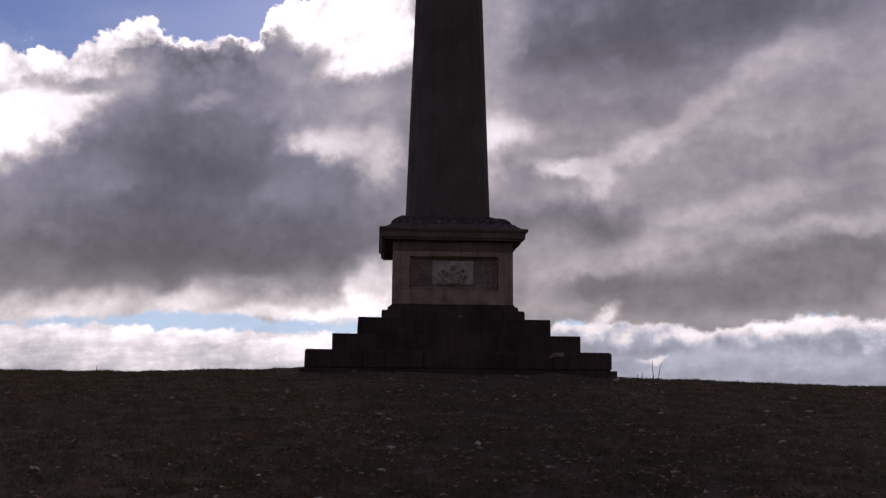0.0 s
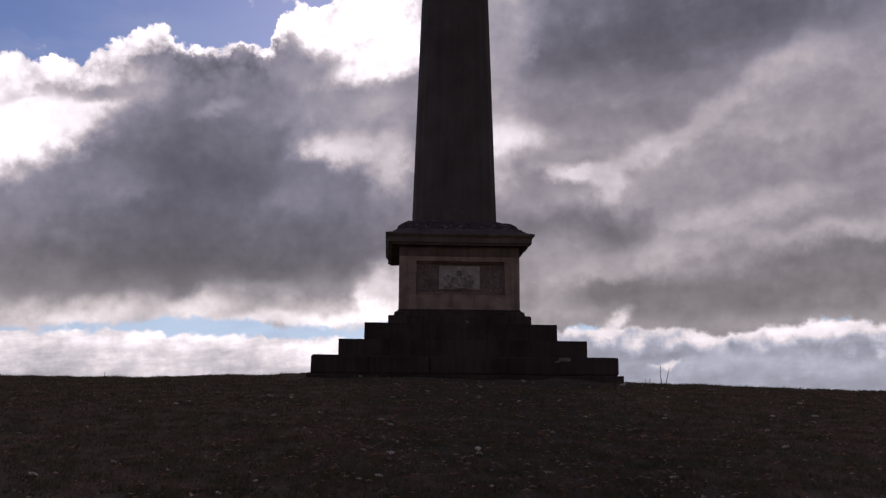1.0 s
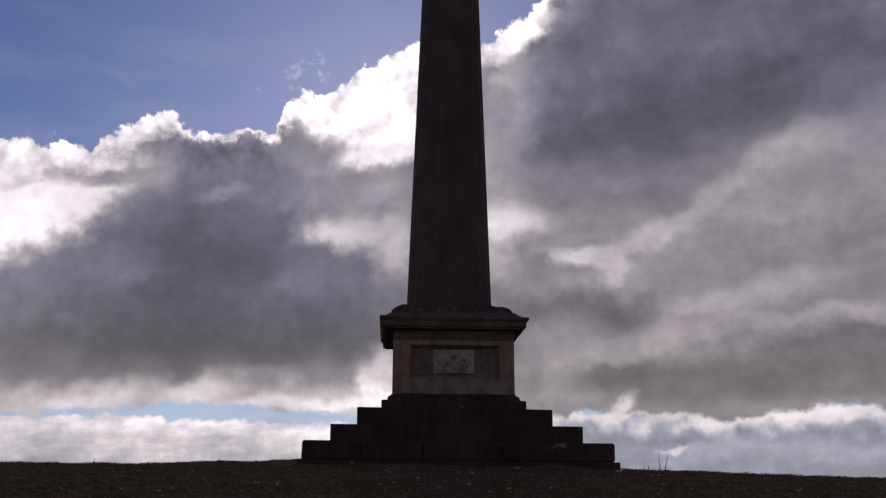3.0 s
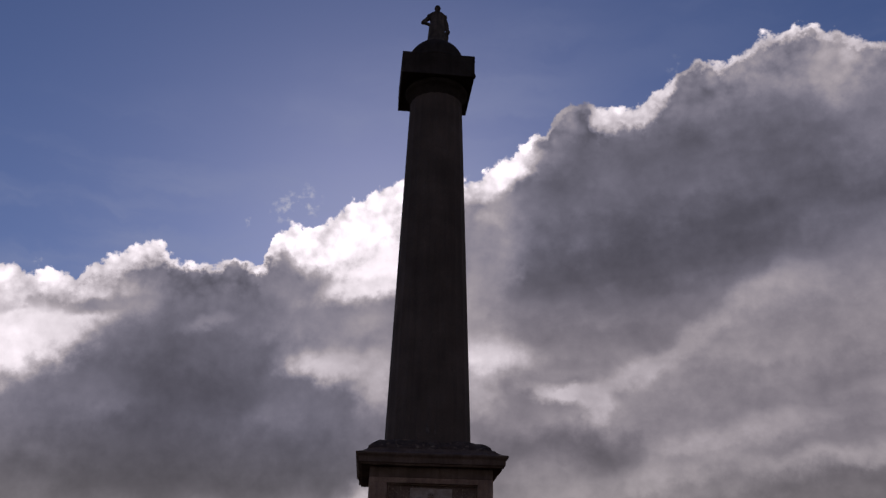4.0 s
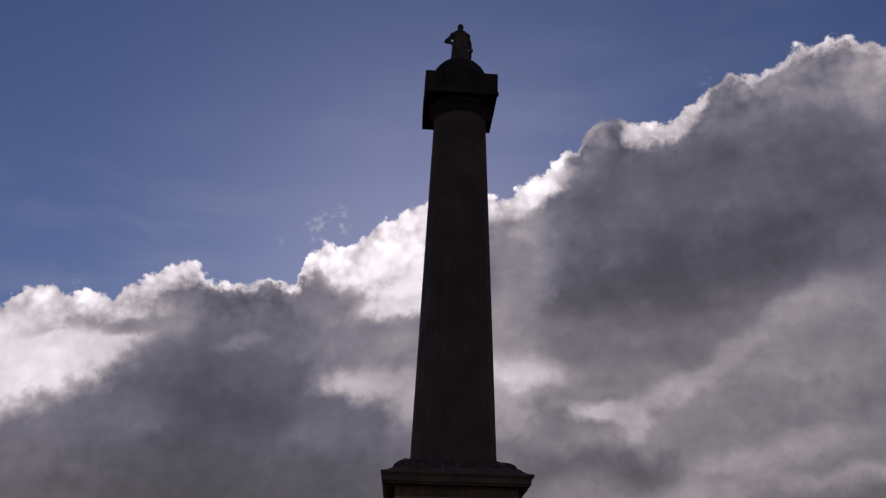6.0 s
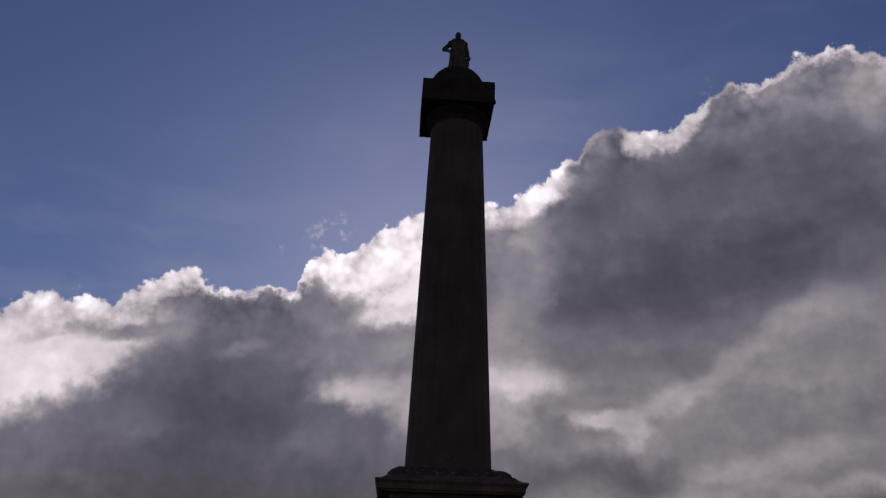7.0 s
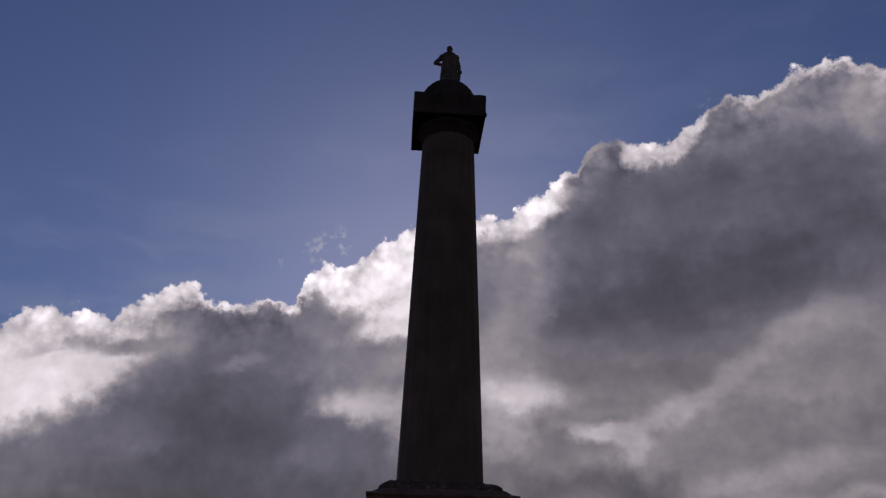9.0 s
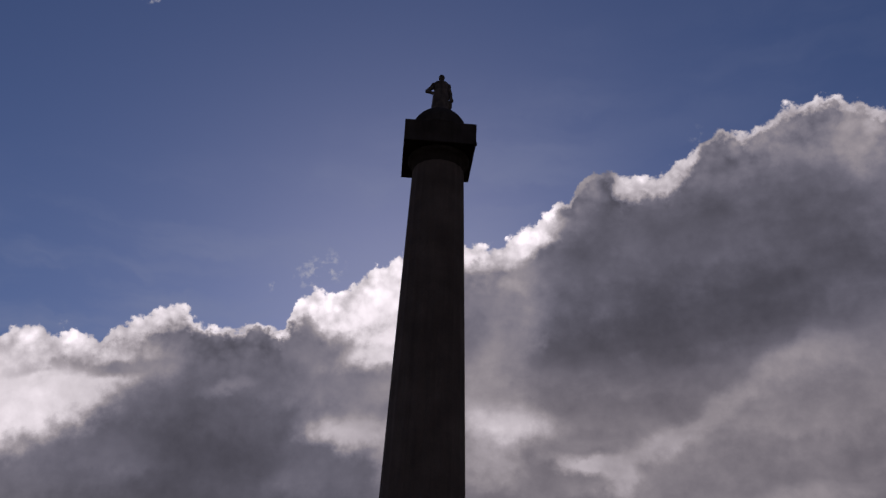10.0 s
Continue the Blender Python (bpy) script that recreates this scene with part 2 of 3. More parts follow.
# bright low clouds and haze along the horizon
n_low = fbm(vec(calc("MULTIPLY", AZ, 0.22), calc("MULTIPLY", calc("ADD", EL, calc("MULTIPLY", AZ, -0.09)), 0.9), 3.0), 1.0, 7.0, 0.55)
low_top = calc("ADD", calc("MULTIPLY_ADD", step_up(AZ, 8.0, 14.0), 0.7, along(AZ, BASE, 10.0, 2)), calc("ADD", calc("MULTIPLY", puff_b, 0.4), calc("MULTIPLY_ADD", n_fine[1], 0.8, calc("MULTIPLY", n_mid[1], 0.5))))
low_depth = calc("SUBTRACT", low_top, EL)
low_mask = step_up(low_depth, 0.0, 0.3)
cap_depth = calc("ADD", calc("SUBTRACT", along(AZ, BASE, 10.0, 2), EL), calc("MULTIPLY_ADD", puff_a, -1.6, calc("MULTIPLY_ADD", n_mid[1], 2.4, calc("MULTIPLY", n_fine[0], 1.6))))
right_part = step_up(AZ, 4.0, 10.0)
low_floor = calc("MULTIPLY_ADD", right_part, -0.6, 0.75)
low_stops = calc("ADD", low_floor, lerp(right_part, step_up(low_depth, 0.5, 3.2, 0.72, 0.0), step_up(cap_depth, 0.3, 1.5, 1.3, 0.0)))
low_stops = banks(low_stops,                             # small white puffs and grey hollows
               (19.6, 2.5, 8.32, 0.80, -0, 0.48, 1.0), (14.0, 3.0, 1.01, 0.21, 8, 1.20, 0.9), (-20.3, 2.6, 1.85, 0.33, 11, 0.90, 1.0),
               (-16.3, 2.5, 1.94, 0.30, 11, 0.94, 1.0), (-23.8, 2.1, 1.75, 0.19, 9, 0.84, 1.0), (-13.2, 3.2, 1.34, 0.24, 13, 1.05, 1.0),
               (-6.4, 4.0, 2.11, 0.56, 1, 1.70, 1.0))
low_stops = calc("ADD", low_stops, calc("MULTIPLY", calc("ADD", calc("MULTIPLY", n_low[2], 2.6), calc("MULTIPLY_ADD", n_mid[0], 1.0, calc("MULTIPLY", n_fine[2], 1.3))), calc("MULTIPLY_ADD", right_part, -0.5, 1.0)))
low_light = calc("MULTIPLY", 0.25, calc("POWER", 2.0, calc("MINIMUM", low_stops, 1.9)))
low_colour = scaled(blend(step_up(low_light, 0.35, 0.6), blend(right_part, (1.04, 0.96, 1.07), (0.97, 0.96, 1.17)), (1.06, 0.96, 1.02)), low_light)

# clear sky
sky = WN.new("ShaderNodeTexSky")
sky.sky_type, sky.sun_disc = "NISHITA", False
sky.sun_elevation, sky.sun_rotation = radians(SUN_EL), radians(SUN_AZ)
sky.air_density, sky.dust_density, sky.ozone_density = 1.0, 0.32, 4.0
clear = scaled(sky.outputs[0], 0.0435)
tinted = WN.new("ShaderNodeVectorMath")
tinted.operation = "MULTIPLY"
WL.new(clear, tinted.inputs[0])
tinted.inputs[1].default_value = (1.0, 0.96, 1.26)
clear = tinted.outputs[0]
haze = step_up(EL, 3.0, 12.0, 1.0, 0.0)
clear = blend(calc("MULTIPLY", haze, 0.8), clear, (0.42, 0.53, 0.68))
# thin veil and a few torn wisps over the blue
veil = calc("MULTIPLY", step_up(calc("ADD", streak, calc("MULTIPLY", n_big[2], 0.5)), -0.12, 0.25, 0.0, 0.4), calc("MULTIPLY", step_up(depth, -12.0, -1.0), step_up(AZ, 2.0, 14.0, 1.0, 0.2)))
clear = blend(veil, clear, (0.27, 0.30, 0.46))
torn = banks(0.0,
               (-9.6, 26.2, 1.56, 0.78, 24, 1.08, 1.0), (-25.0, 20.6, 0.46, 0.40, 9, 0.90, 1.0), (-12.9, 24.5, 0.22, 0.18, 50, 0.99, 1.0),
               (18.1, 34.2, 0.55, 0.47, -9, 0.70, 1.0), (-24.1, 40.2, 0.66, 0.26, 14, 2.05, 1.0))
wisp = calc("MULTIPLY", step_up(calc("ADD", n_tiny[0], calc("MULTIPLY", n_fine[2], 0.9)), -0.02, 0.3, 0.0, 0.5), torn)
clear = blend(wisp, clear, (0.62, 0.60, 0.66))

final = blend(deck, blend(low_mask, clear, low_colour), deck_colour)
bg = WN.new("ShaderNodeBackground")
WL.new(final, bg.inputs[0])
bg.inputs[1].default_value = 1.0
WL.new(bg.outputs[0], WN.new("ShaderNodeOutputWorld").inputs[0])

# the sun stands behind the cloud
sun_dir = Vector((math.sin(radians(SUN_AZ)) * math.cos(radians(SUN_EL)), math.cos(radians(SUN_AZ)) * math.cos(radians(SUN_EL)), math.sin(radians(SUN_EL))))
sun = new("sun", bpy.data.lights.new("sun", "SUN"))
sun.data.energy, sun.data.angle, sun.data.color = 0.5, radians(12), (1.0, 0.95, 0.88)
sun.matrix_world = look(sun_dir * 100, (0, 0, 0))

# ------------------------------------------------------------------ materials
def material(name, dark, light, rough=0.9, scale=3.0, bump=0.3, streaks=0.0, spots=None, random_tint=0.0, spot_size=9.0, fine=40.0, gloss=0.2, spot_cut=0.62):
    """A weathered surface: two scales of variation, optional vertical streaks and pale spots, and a fine relief."""
    m = bpy.data.materials.new(name)
    m.use_nodes = True
    N, L = m.node_tree.nodes, m.node_tree.links
    p = N["Principled BSDF"]
    p.inputs["Roughness"].default_value = rough
    p.inputs["Specular IOR Level"].default_value = gloss
    co = N.new("ShaderNodeTexCoord").outputs["Object"]
    geo = N.new("ShaderNodeNewGeometry").outputs["Position"]

    def tex(vector, s, detail=6.0):
        n = N.new("ShaderNodeTexNoise")
        n.inputs["Scale"].default_value, n.inputs["Detail"].default_value = s, detail
        L.new(vector, n.inputs["Vector"])
        return n.outputs["Fac"]

    def mapped(x, lo, hi, a=0.0, b=1.0):
        n = N.new("ShaderNodeMapRange")
        for k, v in zip(("From Min", "From Max", "To Min", "To Max"), (lo, hi, a, b)):
            n.inputs[k].default_value = v
        L.new(x, n.inputs["Value"])
        return n.outputs[0]

    def mixed(f, a, b, mode="MIX"):
        n = N.new("ShaderNodeMix")
        n.data_type, n.blend_type = "RGBA", mode
        for s, v in zip((n.inputs[0], n.inputs[6], n.inputs[7]), (f, a, b)):
            if isinstance(v, float):
                s.default_value = v
            elif isinstance(v, tuple):
                s.default_value = (*v, 1)
            else:
                L.new(v, s)
        return n.outputs[2]

    big = tex(geo, scale)
    small = tex(geo, fine, 8.0)
    col = mixed(mapped(big, 0.35, 0.65), dark, light)
    col = mixed(mapped(small, 0.3, 0.7, 0.0, 0.55), col, tuple(c * 0.5 for c in dark))
    if streaks:
        mp = N.new("ShaderNodeMapping")
        mp.inputs["Scale"].default_value = (5.0, 5.0, 0.22)
        L.new(geo, mp.inputs[0])
        s = tex(mp.outputs[0], 1.6, 5.0)
        col = mixed(mapped(s, 0.45, 0.68, 0.0, streaks), col, tuple(c * 0.35 for c in dark))
    if spots:
        s = tex(geo, spot_size, 4.0)
        col = mixed(mapped(s, spot_cut, spot_cut + 0.09, 0.0, 0.85), col, spots)
    if random_tint:
        info = N.new("ShaderNodeObjectInfo").outputs["Random"]
        v = mapped(info, 0.0, 1.0, 1.0 - random_tint, 1.0 + random_tint)
        h = N.new("ShaderNodeHueSaturation")
        L.new(v, h.inputs["Value"]), L.new(col, h.inputs["Color"])
        col = h.outputs[0]
    L.new(col, p.inputs["Base Color"])
    b = N.new("ShaderNodeBump")
    b.inputs["Strength"].default_value, b.inputs["Distance"].default_value = bump, 0.03
    L.new(small, b.inputs["Height"])
    L.new(b.outputs[0], p.inputs["Normal"])
    return m


STONE = material("weathered_stone", (0.046, 0.030, 0.022), (0.087, 0.056, 0.041), scale=0.9, streaks=0.4, random_tint=0.05, bump=0.6)
SHAFT = material("streaked_stone", (0.094, 0.071, 0.057), (0.144, 0.111, 0.090), scale=0.8, streaks=0.18, random_tint=0.03, bump=0.5)
# near-black tone for the top; on the capital it holds the slab's shade
SLAB = material("near_black_stone", (0.040, 0.032, 0.027), (0.066, 0.054, 0.046), scale=1.6, streaks=0.3, bump=0.5, gloss=0.05)
DIE = material("die_stone", (0.262, 0.172, 0.121), (0.43, 0.297, 0.218), scale=2.2, streaks=0.35, spots=(0.40, 0.32, 0.26), random_tint=0.04, bump=0.5, spot_size=11.0, spot_cut=0.68)
PANEL = material("flaking_panel_stone", (0.18, 0.122, 0.094), (0.29, 0.205, 0.160), scale=3.0, streaks=0.2, spots=(0.42, 0.34, 0.28), bump=0.9, spot_size=19.0, spot_cut=0.58)
CRUMB = material("lichened_stone", (0.075, 0.052, 0.040), (0.135, 0.095, 0.073), scale=4.0, spots=(0.23, 0.17, 0.12), bump=0.9, spot_size=7.0, spot_cut=0.58)
CORNICE = material("cornice_stone", (0.125, 0.086, 0.063), (0.215, 0.15, 0.112), scale=1.6, streaks=0.35, bump=0.6)
PLAQUE = material("pale_carved_stone", (0.34, 0.27, 0.215), (0.52, 0.43, 0.36), scale=5.0, bump=0.35)
STATUE = material("statue_stone", (0.07, 0.056, 0.045), (0.15, 0.122, 0.10), scale=4.0, streaks=0.4, bump=0.4)
TURF = material("poor_turf", (0.135, 0.099, 0.057), (0.220, 0.130, 0.087), scale=1.9, bump=1.0, spots=(0.222, 0.124, 0.081), spot_size=2.5, fine=22.0, gloss=0.0)
BLADES = material("grass_blades", (0.140, 0.116, 0.056), (0.235, 0.146, 0.088), scale=1.9, rough=0.9, bump=0.0, gloss=0.03)
PEBBLE = material("pale_limestone", (0.46, 0.345, 0.25), (0.66, 0.51, 0.385), scale=12.0, random_tint=0.4, bump=0.3)
LEAF = material("dead_leaves", (0.32, 0.135, 0.075), (0.58, 0.36, 0.22), scale=2.0, bump=0.1)
STALK = material("dry_stalks", (0.07, 0.055, 0.04), (0.12, 0.10, 0.07), bump=0.1)


# ------------------------------------------------------------------ mesh helpers
def put(name, bm, mat, parent=None, label="", smooth=False):
    me = bpy.data.meshes.new(name)
    bmesh.ops.recalc_face_normals(bm, faces=bm.faces)
    bm.to_mesh(me)
    bm.free()
    me.materials.append(mat)
    if smooth:
        me.polygons.foreach_set("use_smooth", [True] * len(me.polygons))
    ob = new(name, me)
    if parent is not None:
        ob.parent = parent
    if label:
        tagged(ob, label)
    return ob


def add_box(bm, x0, x1, y0, y1, z0, z1, bevel=0.02, wear=0.0, rng=None):
    """A box with rounded edges, its corners worn by up to wear metres."""
    made = bmesh.ops.create_cube(bm, size=1.0)["verts"]
    for v in made:
        v.co = Vector((x0 if v.co.x < 0 else x1, y0 if v.co.y < 0 else y1, z0 if v.co.z < 0 else z1))
        if wear and rng:
            v.co += Vector([rng.uniform(-wear, wear) for _ in range(3)])
    if bevel:
        edges = {e for v in made for e in v.link_edges}
        bmesh.ops.bevel(bm, geom=list(edges), offset=bevel, segments=1, affect="EDGES")


def block(name, parent, mat, x0, x1, y0, y1, z0, z1, rng, bevel=0.02, wear=0.012, label=""):
    bm = bmesh.new()
    add_box(bm, x0, x1, y0, y1, z0, z1, bevel, wear, rng)
    return put(name, bm, mat, parent, label)


def square_loft(profile, n=20, wear=0.0, seed=1, caps=True):
    """A moulded course of square plan: rings of half width h at height z, edges worn by noise."""
    bm = bmesh.new()
    rings = []
    for h, z in profile:
        ring = []
        for side in range(4):
            for i in range(n):
                u = -1 + 2 * i / n
                x, y = ((u, -1), (1, u), (-u, 1), (-1, -u))[side]
                p = Vector((x * h, y * h, z))
                if wear:
                    q = noise.noise(p * 2.1 + Vector((seed * 7.3, 0, 0))) + 0.6 * noise.noise(p * 6.0 + Vector((0, seed * 3.1, 0)))
                    p += Vector((x, y, 0)).normalized() * (-abs(q) * wear) + Vector((0, 0, q * wear * 0.8))
                ring.append(bm.verts.new(p))
        rings.append(ring)
    for a, b in zip(rings, rings[1:]):
        m = len(a)
        for i in range(m):
            bm.faces.new((a[i], a[(i + 1) % m], b[(i + 1) % m], b[i]))
    if caps:
        bm.faces.new(rings[0][::-1])
        bm.faces.new(rings[-1])
    return bm


def lathe(profile, n=64, flutes=0, cut=0.0):
    """A turned solid about the z axis: radii r at heights z, optionally fluted."""
    bm = bmesh.new()
    rings = []
    for r, z, deep in profile:
        ring = []
        for i in range(n):
            a = 2 * math.pi * i / n
            f = abs(math.sin(a * flutes / 2)) if flutes else 0.0
            rr = r - cut * deep * f
            ring.append(bm.verts.new((rr * math.cos(a), rr * math.sin(a), z)))
        rings.append(ring)
    for a, b in zip(rings, rings[1:]):
        for i in range(n):
            bm.faces.new((a[i], a[(i + 1) % n], b[(i + 1) % n], b[i]))
    bm.faces.new(rings[0][::-1])
    bm.faces.new(rings[-1])
    return bm


# ------------------------------------------------------------------ ground
def hill(x, y):
    """Height of the mound: a crest along y = 0, falling towards the camera and beyond."""
    crest = np.interp(x, (-400, -60, -30, -13.6, -9.4, -8.5, -6.8, -5.9, -4.5, 0, 5.4, 7.3, 9.0, 10.8, 13.8, 40, 80, 400),
                      (-60, -4.0, -0.5, 0.06, 0.02, 0.05, 0.15, 0.11, 0.12, 0.09, -0.05, -0.09, -0.17, -0.22, -0.24, -1.7, -6.0, -60))
    near = 2.62 * (np.maximum(-y, 0) / 28.3) ** 1.25
    near = np.where(-y > 40, 4.04 + 25 * (1 - np.exp(-(-y - 40) / 400)), near)
    far = 45 * (1 - np.exp(-(np.maximum(y - 1.0, 0) / 60) ** 1.5))
    return np.maximum(crest - near - far, -70.0)


def height(x, y):
    z = float(hill(x, y))
    fade = max(0.0, 1 - max(abs(x) - 40, abs(y) - 45, 0) / 60)
    p = Vector((x, y, 0))
    return z + 0.13 * max(0.0, 1 - max(abs(x) - 4.3, abs(y) - 4.3, 0) / 1.2) * (0.7 + noise.noise(p * 0.9)) + fade * (0.05 * noise.noise(p * 0.35) + 0.035 * noise.noise(p * 1.1) + 0.018 * noise.noise(p * 3.7))


def spread(lo, hi, step, far):
    core = list(np.arange(lo, hi + step / 2, step))
    out, s = [], step
    a, b = core[0], core[-1]
    left, right = [], []
    while a > -far or b < far:
        s *= 1.35
        a, b = a - s, b + s
        left.append(a), right.append(b)
    return left[::-1] + core + right


def build_ground():
    xs, ys = spread(-26, 30, 0.28, 3200), spread(-33, 8, 0.28, 3200)
    verts = [(x, y, height(x, y)) for y in ys for x in xs]
    w = len(xs)
    faces = [(j * w + i, j * w + i + 1, (j + 1) * w + i + 1, (j + 1) * w + i) for j in range(len(ys) - 1) for i in range(w - 1)]
    me = bpy.data.meshes.new("ground")
    me.from_pydata(verts, [], faces)
    me.materials.append(TURF)
    me.polygons.foreach_set("use_smooth", [True] * len(me.polygons))
    tagged(new("ground", me), "dark rough turf of a low grassy mound under clouds", "ground", kind="structure")


build_ground()

# ------------------------------------------------------------------ the column
TURN = pose(0, 0, 0, 0, 0, 4.4)
SKEW = pose(0.10, 0, 0, 0, 0, -2.2)      # the pedestal is set slightly askew on its steps
rng = random.Random(11)
column = new("monument")
column.matrix_world = TURN
tagged(column, "tall dark weathered stone column on a stepped pedestal", "monument", kind="thing")


def course(parent, h, depth_in, z0, z1, length, mat, gap=0.002, bevel=0.008, wear=0.006):
    """A ring of stone blocks round a square of half width h."""
    for side in range(4):
        span0, span1 = (-h, h) if side % 2 == 0 else (-h + depth_in, h - depth_in)
        count = max(2, round((span1 - span0) / length))
        cuts = [span0] + [span0 + (span1 - span0) * (k + rng.uniform(-0.22, 0.22)) / count for k in range(1, count)] + [span1]
        for a, b in zip(cuts, cuts[1:]):
            a, b = a + gap / 2, b - gap / 2
            lip = rng.uniform(-0.006, 0.006)
            lo, hi = -h + lip, -h + depth_in - gap
            box = ((a, b, lo, hi), (-hi, -lo, a, b), (a, b, -hi, -lo), (lo, hi, a, b))[side]
            block("stone_block", parent, mat, *box, z0 + gap / 2, z1 + rng.uniform(-0.008, 0.008), rng, bevel, wear)


def stepped_course(name, h, inner, z0, z1, length, label, bevel=0.01):
    core = square_loft([(h - 0.06, z0), (h - 0.06, z1 - 0.03)], n=2)
    ob = put(name, core, STONE, column, label)
    course(ob, h, inner, z0, z1, length, STONE, 0.002, bevel)
    return ob


stepped_course("footing", 4.22, 0.6, -0.55, 0.03, 1.0, "rough sunken footing course of dark stone")
stepped_course("step", 4.12, 0.95, 0.03, 0.52, 1.5, "lowest broad step of dark stone", 0.045)
stepped_course("step", 3.43, 0.95, 0.52, 1.01, 1.35, "middle step of dark stone")
stepped_course("step", 2.74, 0.95, 1.01, 1.52, 1.2, "upper step of dark stone")
put("base_course", square_loft([(2.07, 1.52), (2.09, 1.56), (2.09, 1.79), (2.06, 1.82), (1.93, 1.83), (1.92, 1.86), (1.91, 1.92), (1.88, 1.94), (1.83, 1.97), (1.80, 2.02)], 16, 0.018, 2), STONE, column, "stepped base moulding, dark and worn").matrix_local = SKEW

for x0, x1, h, z0, z1 in ((2.48, 2.80, 4.128, 0.40, 0.50), (2.36, 2.50, 4.126, 0.36, 0.43), (0.16, 0.28, 2.10, 1.60, 1.66)):
    block("pale_chip", column, PANEL, x0, x1, -h, -h + 0.05, z0, z1, rng, 0.012, 0.02, "pale fresh break in the dark stone")

# die with a sunk panel on the front
die = put("pedestal_die", square_loft([(1.56, 2.02), (1.56, 3.58)], n=2), PANEL, column, "brown-grey pedestal with a sunk panel")
die.matrix_local = SKEW
PX0, PX1, PZ0, PZ1 = -1.27, 1.34, 2.47, 3.45
for x0, x1, z0, z1 in ((-1.79, 0.1, 2.024, PZ0), (0.103, 1.79, 2.024, PZ0), (-1.79, PX0, PZ0 + 0.0015, PZ1), (PX1, 1.79, PZ0 + 0.0015, PZ1), (-1.79, 1.79, PZ1 + 0.0015, 3.60)):
    block("stone_block", die, DIE, x0, x1, -1.79, -1.50, z0, z1, rng, 0.004, 0.001)
for side in (1, 2, 3):
    for z0, z1 in ((2.024, 2.54), (2.546, 3.07), (3.076, 3.60)):
        box = ((0, 0, 0, 0), (1.50, 1.79, -1.496, 1.79), (-1.79, 1.496, 1.50, 1.79), (-1.79, -1.50, -1.496, 1.496))[side]
        block("stone_block", die, DIE, *box, z0, z1, rng, 0.012, 0.004)
for x0, x1, z0, z1 in ((PX0, PX1, PZ0, PZ0 + 0.07), (PX0, PX1, PZ1 - 0.05, PZ1), (PX0, PX0 + 0.06, PZ0 + 0.074, PZ1 - 0.054), (PX1 - 0.06, PX1, PZ0 + 0.074, PZ1 - 0.054)):
    block("panel_moulding", die, DIE, x0 + 0.004, x1 - 0.004, -1.68, -1.54, z0 + 0.008, z1, rng, 0.03, 0.003)

plaque = block("plaque", column, PLAQUE, -0.60, 0.62, -1.63, -1.545, 2.64, 3.34, rng, 0.008, 0.002, "paler carved stone plaque with a worn coat of arms")
plaque.matrix_local = SKEW


def carved(name, parts, label=""):
    """A worn relief: rounded lumps joined and sunk in the plaque."""
    bm = bmesh.new()
    for x, z, rx, rz, turn, ry in parts:
        m = pose(x, -1.625, z, 0, turn, 0) @ Matrix.Diagonal((rx, ry, rz, 1))
        bmesh.ops.create_icosphere(bm, subdivisions=2, radius=1.0, matrix=m)
    return put(name, bm, PLAQUE, plaque, label, True)


carved("relief_shield", ((0.01, 2.93, 0.10, 0.13, 0, 0.13), (0.01, 2.84, 0.065, 0.11, 0, 0.13)), "worn carved shield")
carved("relief_crest", ((-0.05, 3.17, 0.045, 0.05, 0, 0.10), (0.06, 3.17, 0.045, 0.05, 0, 0.10), (0.005, 3.18, 0.035, 0.06, 0, 0.10), (0.0, 3.10, 0.11, 0.03, 0, 0.10)), "worn carved crest above the shield")
for side in (-1, 1):                                     # upright beasts beside the shield
    carved("relief_supporter", ((side * 0.27, 2.90, 0.06, 0.15, side * -22, 0.12), (side * 0.31, 3.06, 0.055, 0.05, 0, 0.13), (side * 0.20, 2.76, 0.07, 0.06, side * 20, 0.12),
                                (side * 0.19, 2.99, 0.08, 0.026, side * -20, 0.12), (side * 0.41, 2.92 - 0.05 * side, 0.028, 0.10, side * 30, 0.10), (side * 0.34, 2.74, 0.05, 0.04, 0, 0.11)), "worn carved beast beside the shield")
carved("relief_ribbon", ((-0.08, 2.69, 0.18, 0.03, 6, 0.09), (0.16, 2.68, 0.14, 0.028, -8, 0.09), (-0.38, 2.70, 0.07, 0.03, 20, 0.08)), "worn carved ribbon under the shield")

# band in the darker cornice stone: soffit shade put into its colour
put("frieze", square_loft([(1.775, 3.604), (1.785, 3.612), (1.785, 3.90)], 16, 0.006, 4), CORNICE, column, "plain band below the cornice, coloured darker for the cornice's shade").matrix_local = SKEW
cornice = put("cornice", square_loft([(1.70, 3.90), (2.03, 3.903), (2.05, 3.912), (2.055, 3.955), (2.09, 3.96), (2.12, 3.967), (2.125, 4.10), (2.135, 4.125), (2.16, 4.15), (2.185, 4.175), (2.20, 4.18), (2.205, 4.225), (2.19, 4.24), (2.02, 4.29), (1.90, 4.37), (1.83, 4.44)], 30, 0.02, 3), CORNICE, column, "projecting moulded cornice, dark underneath")
cornice.matrix_local = pose(0.075, 0, 0, 0, 0, -1.4)
put("plinth", square_loft([(1.86, 4.41), (1.83, 4.47), (1.74, 4.56), (1.62, 4.65), (1.52, 4.71), (1.38, 4.76)], 40, 0.085, 5), CRUMB, column, "crumbling rounded plinth with lichen").matrix_local = pose(0.045, 0, 0, 0, 0, -1.0)

# fluted shaft of drums
AXIS_X = 0.05
Z0, Z1, DRUMS = 4.72, 17.35, 10


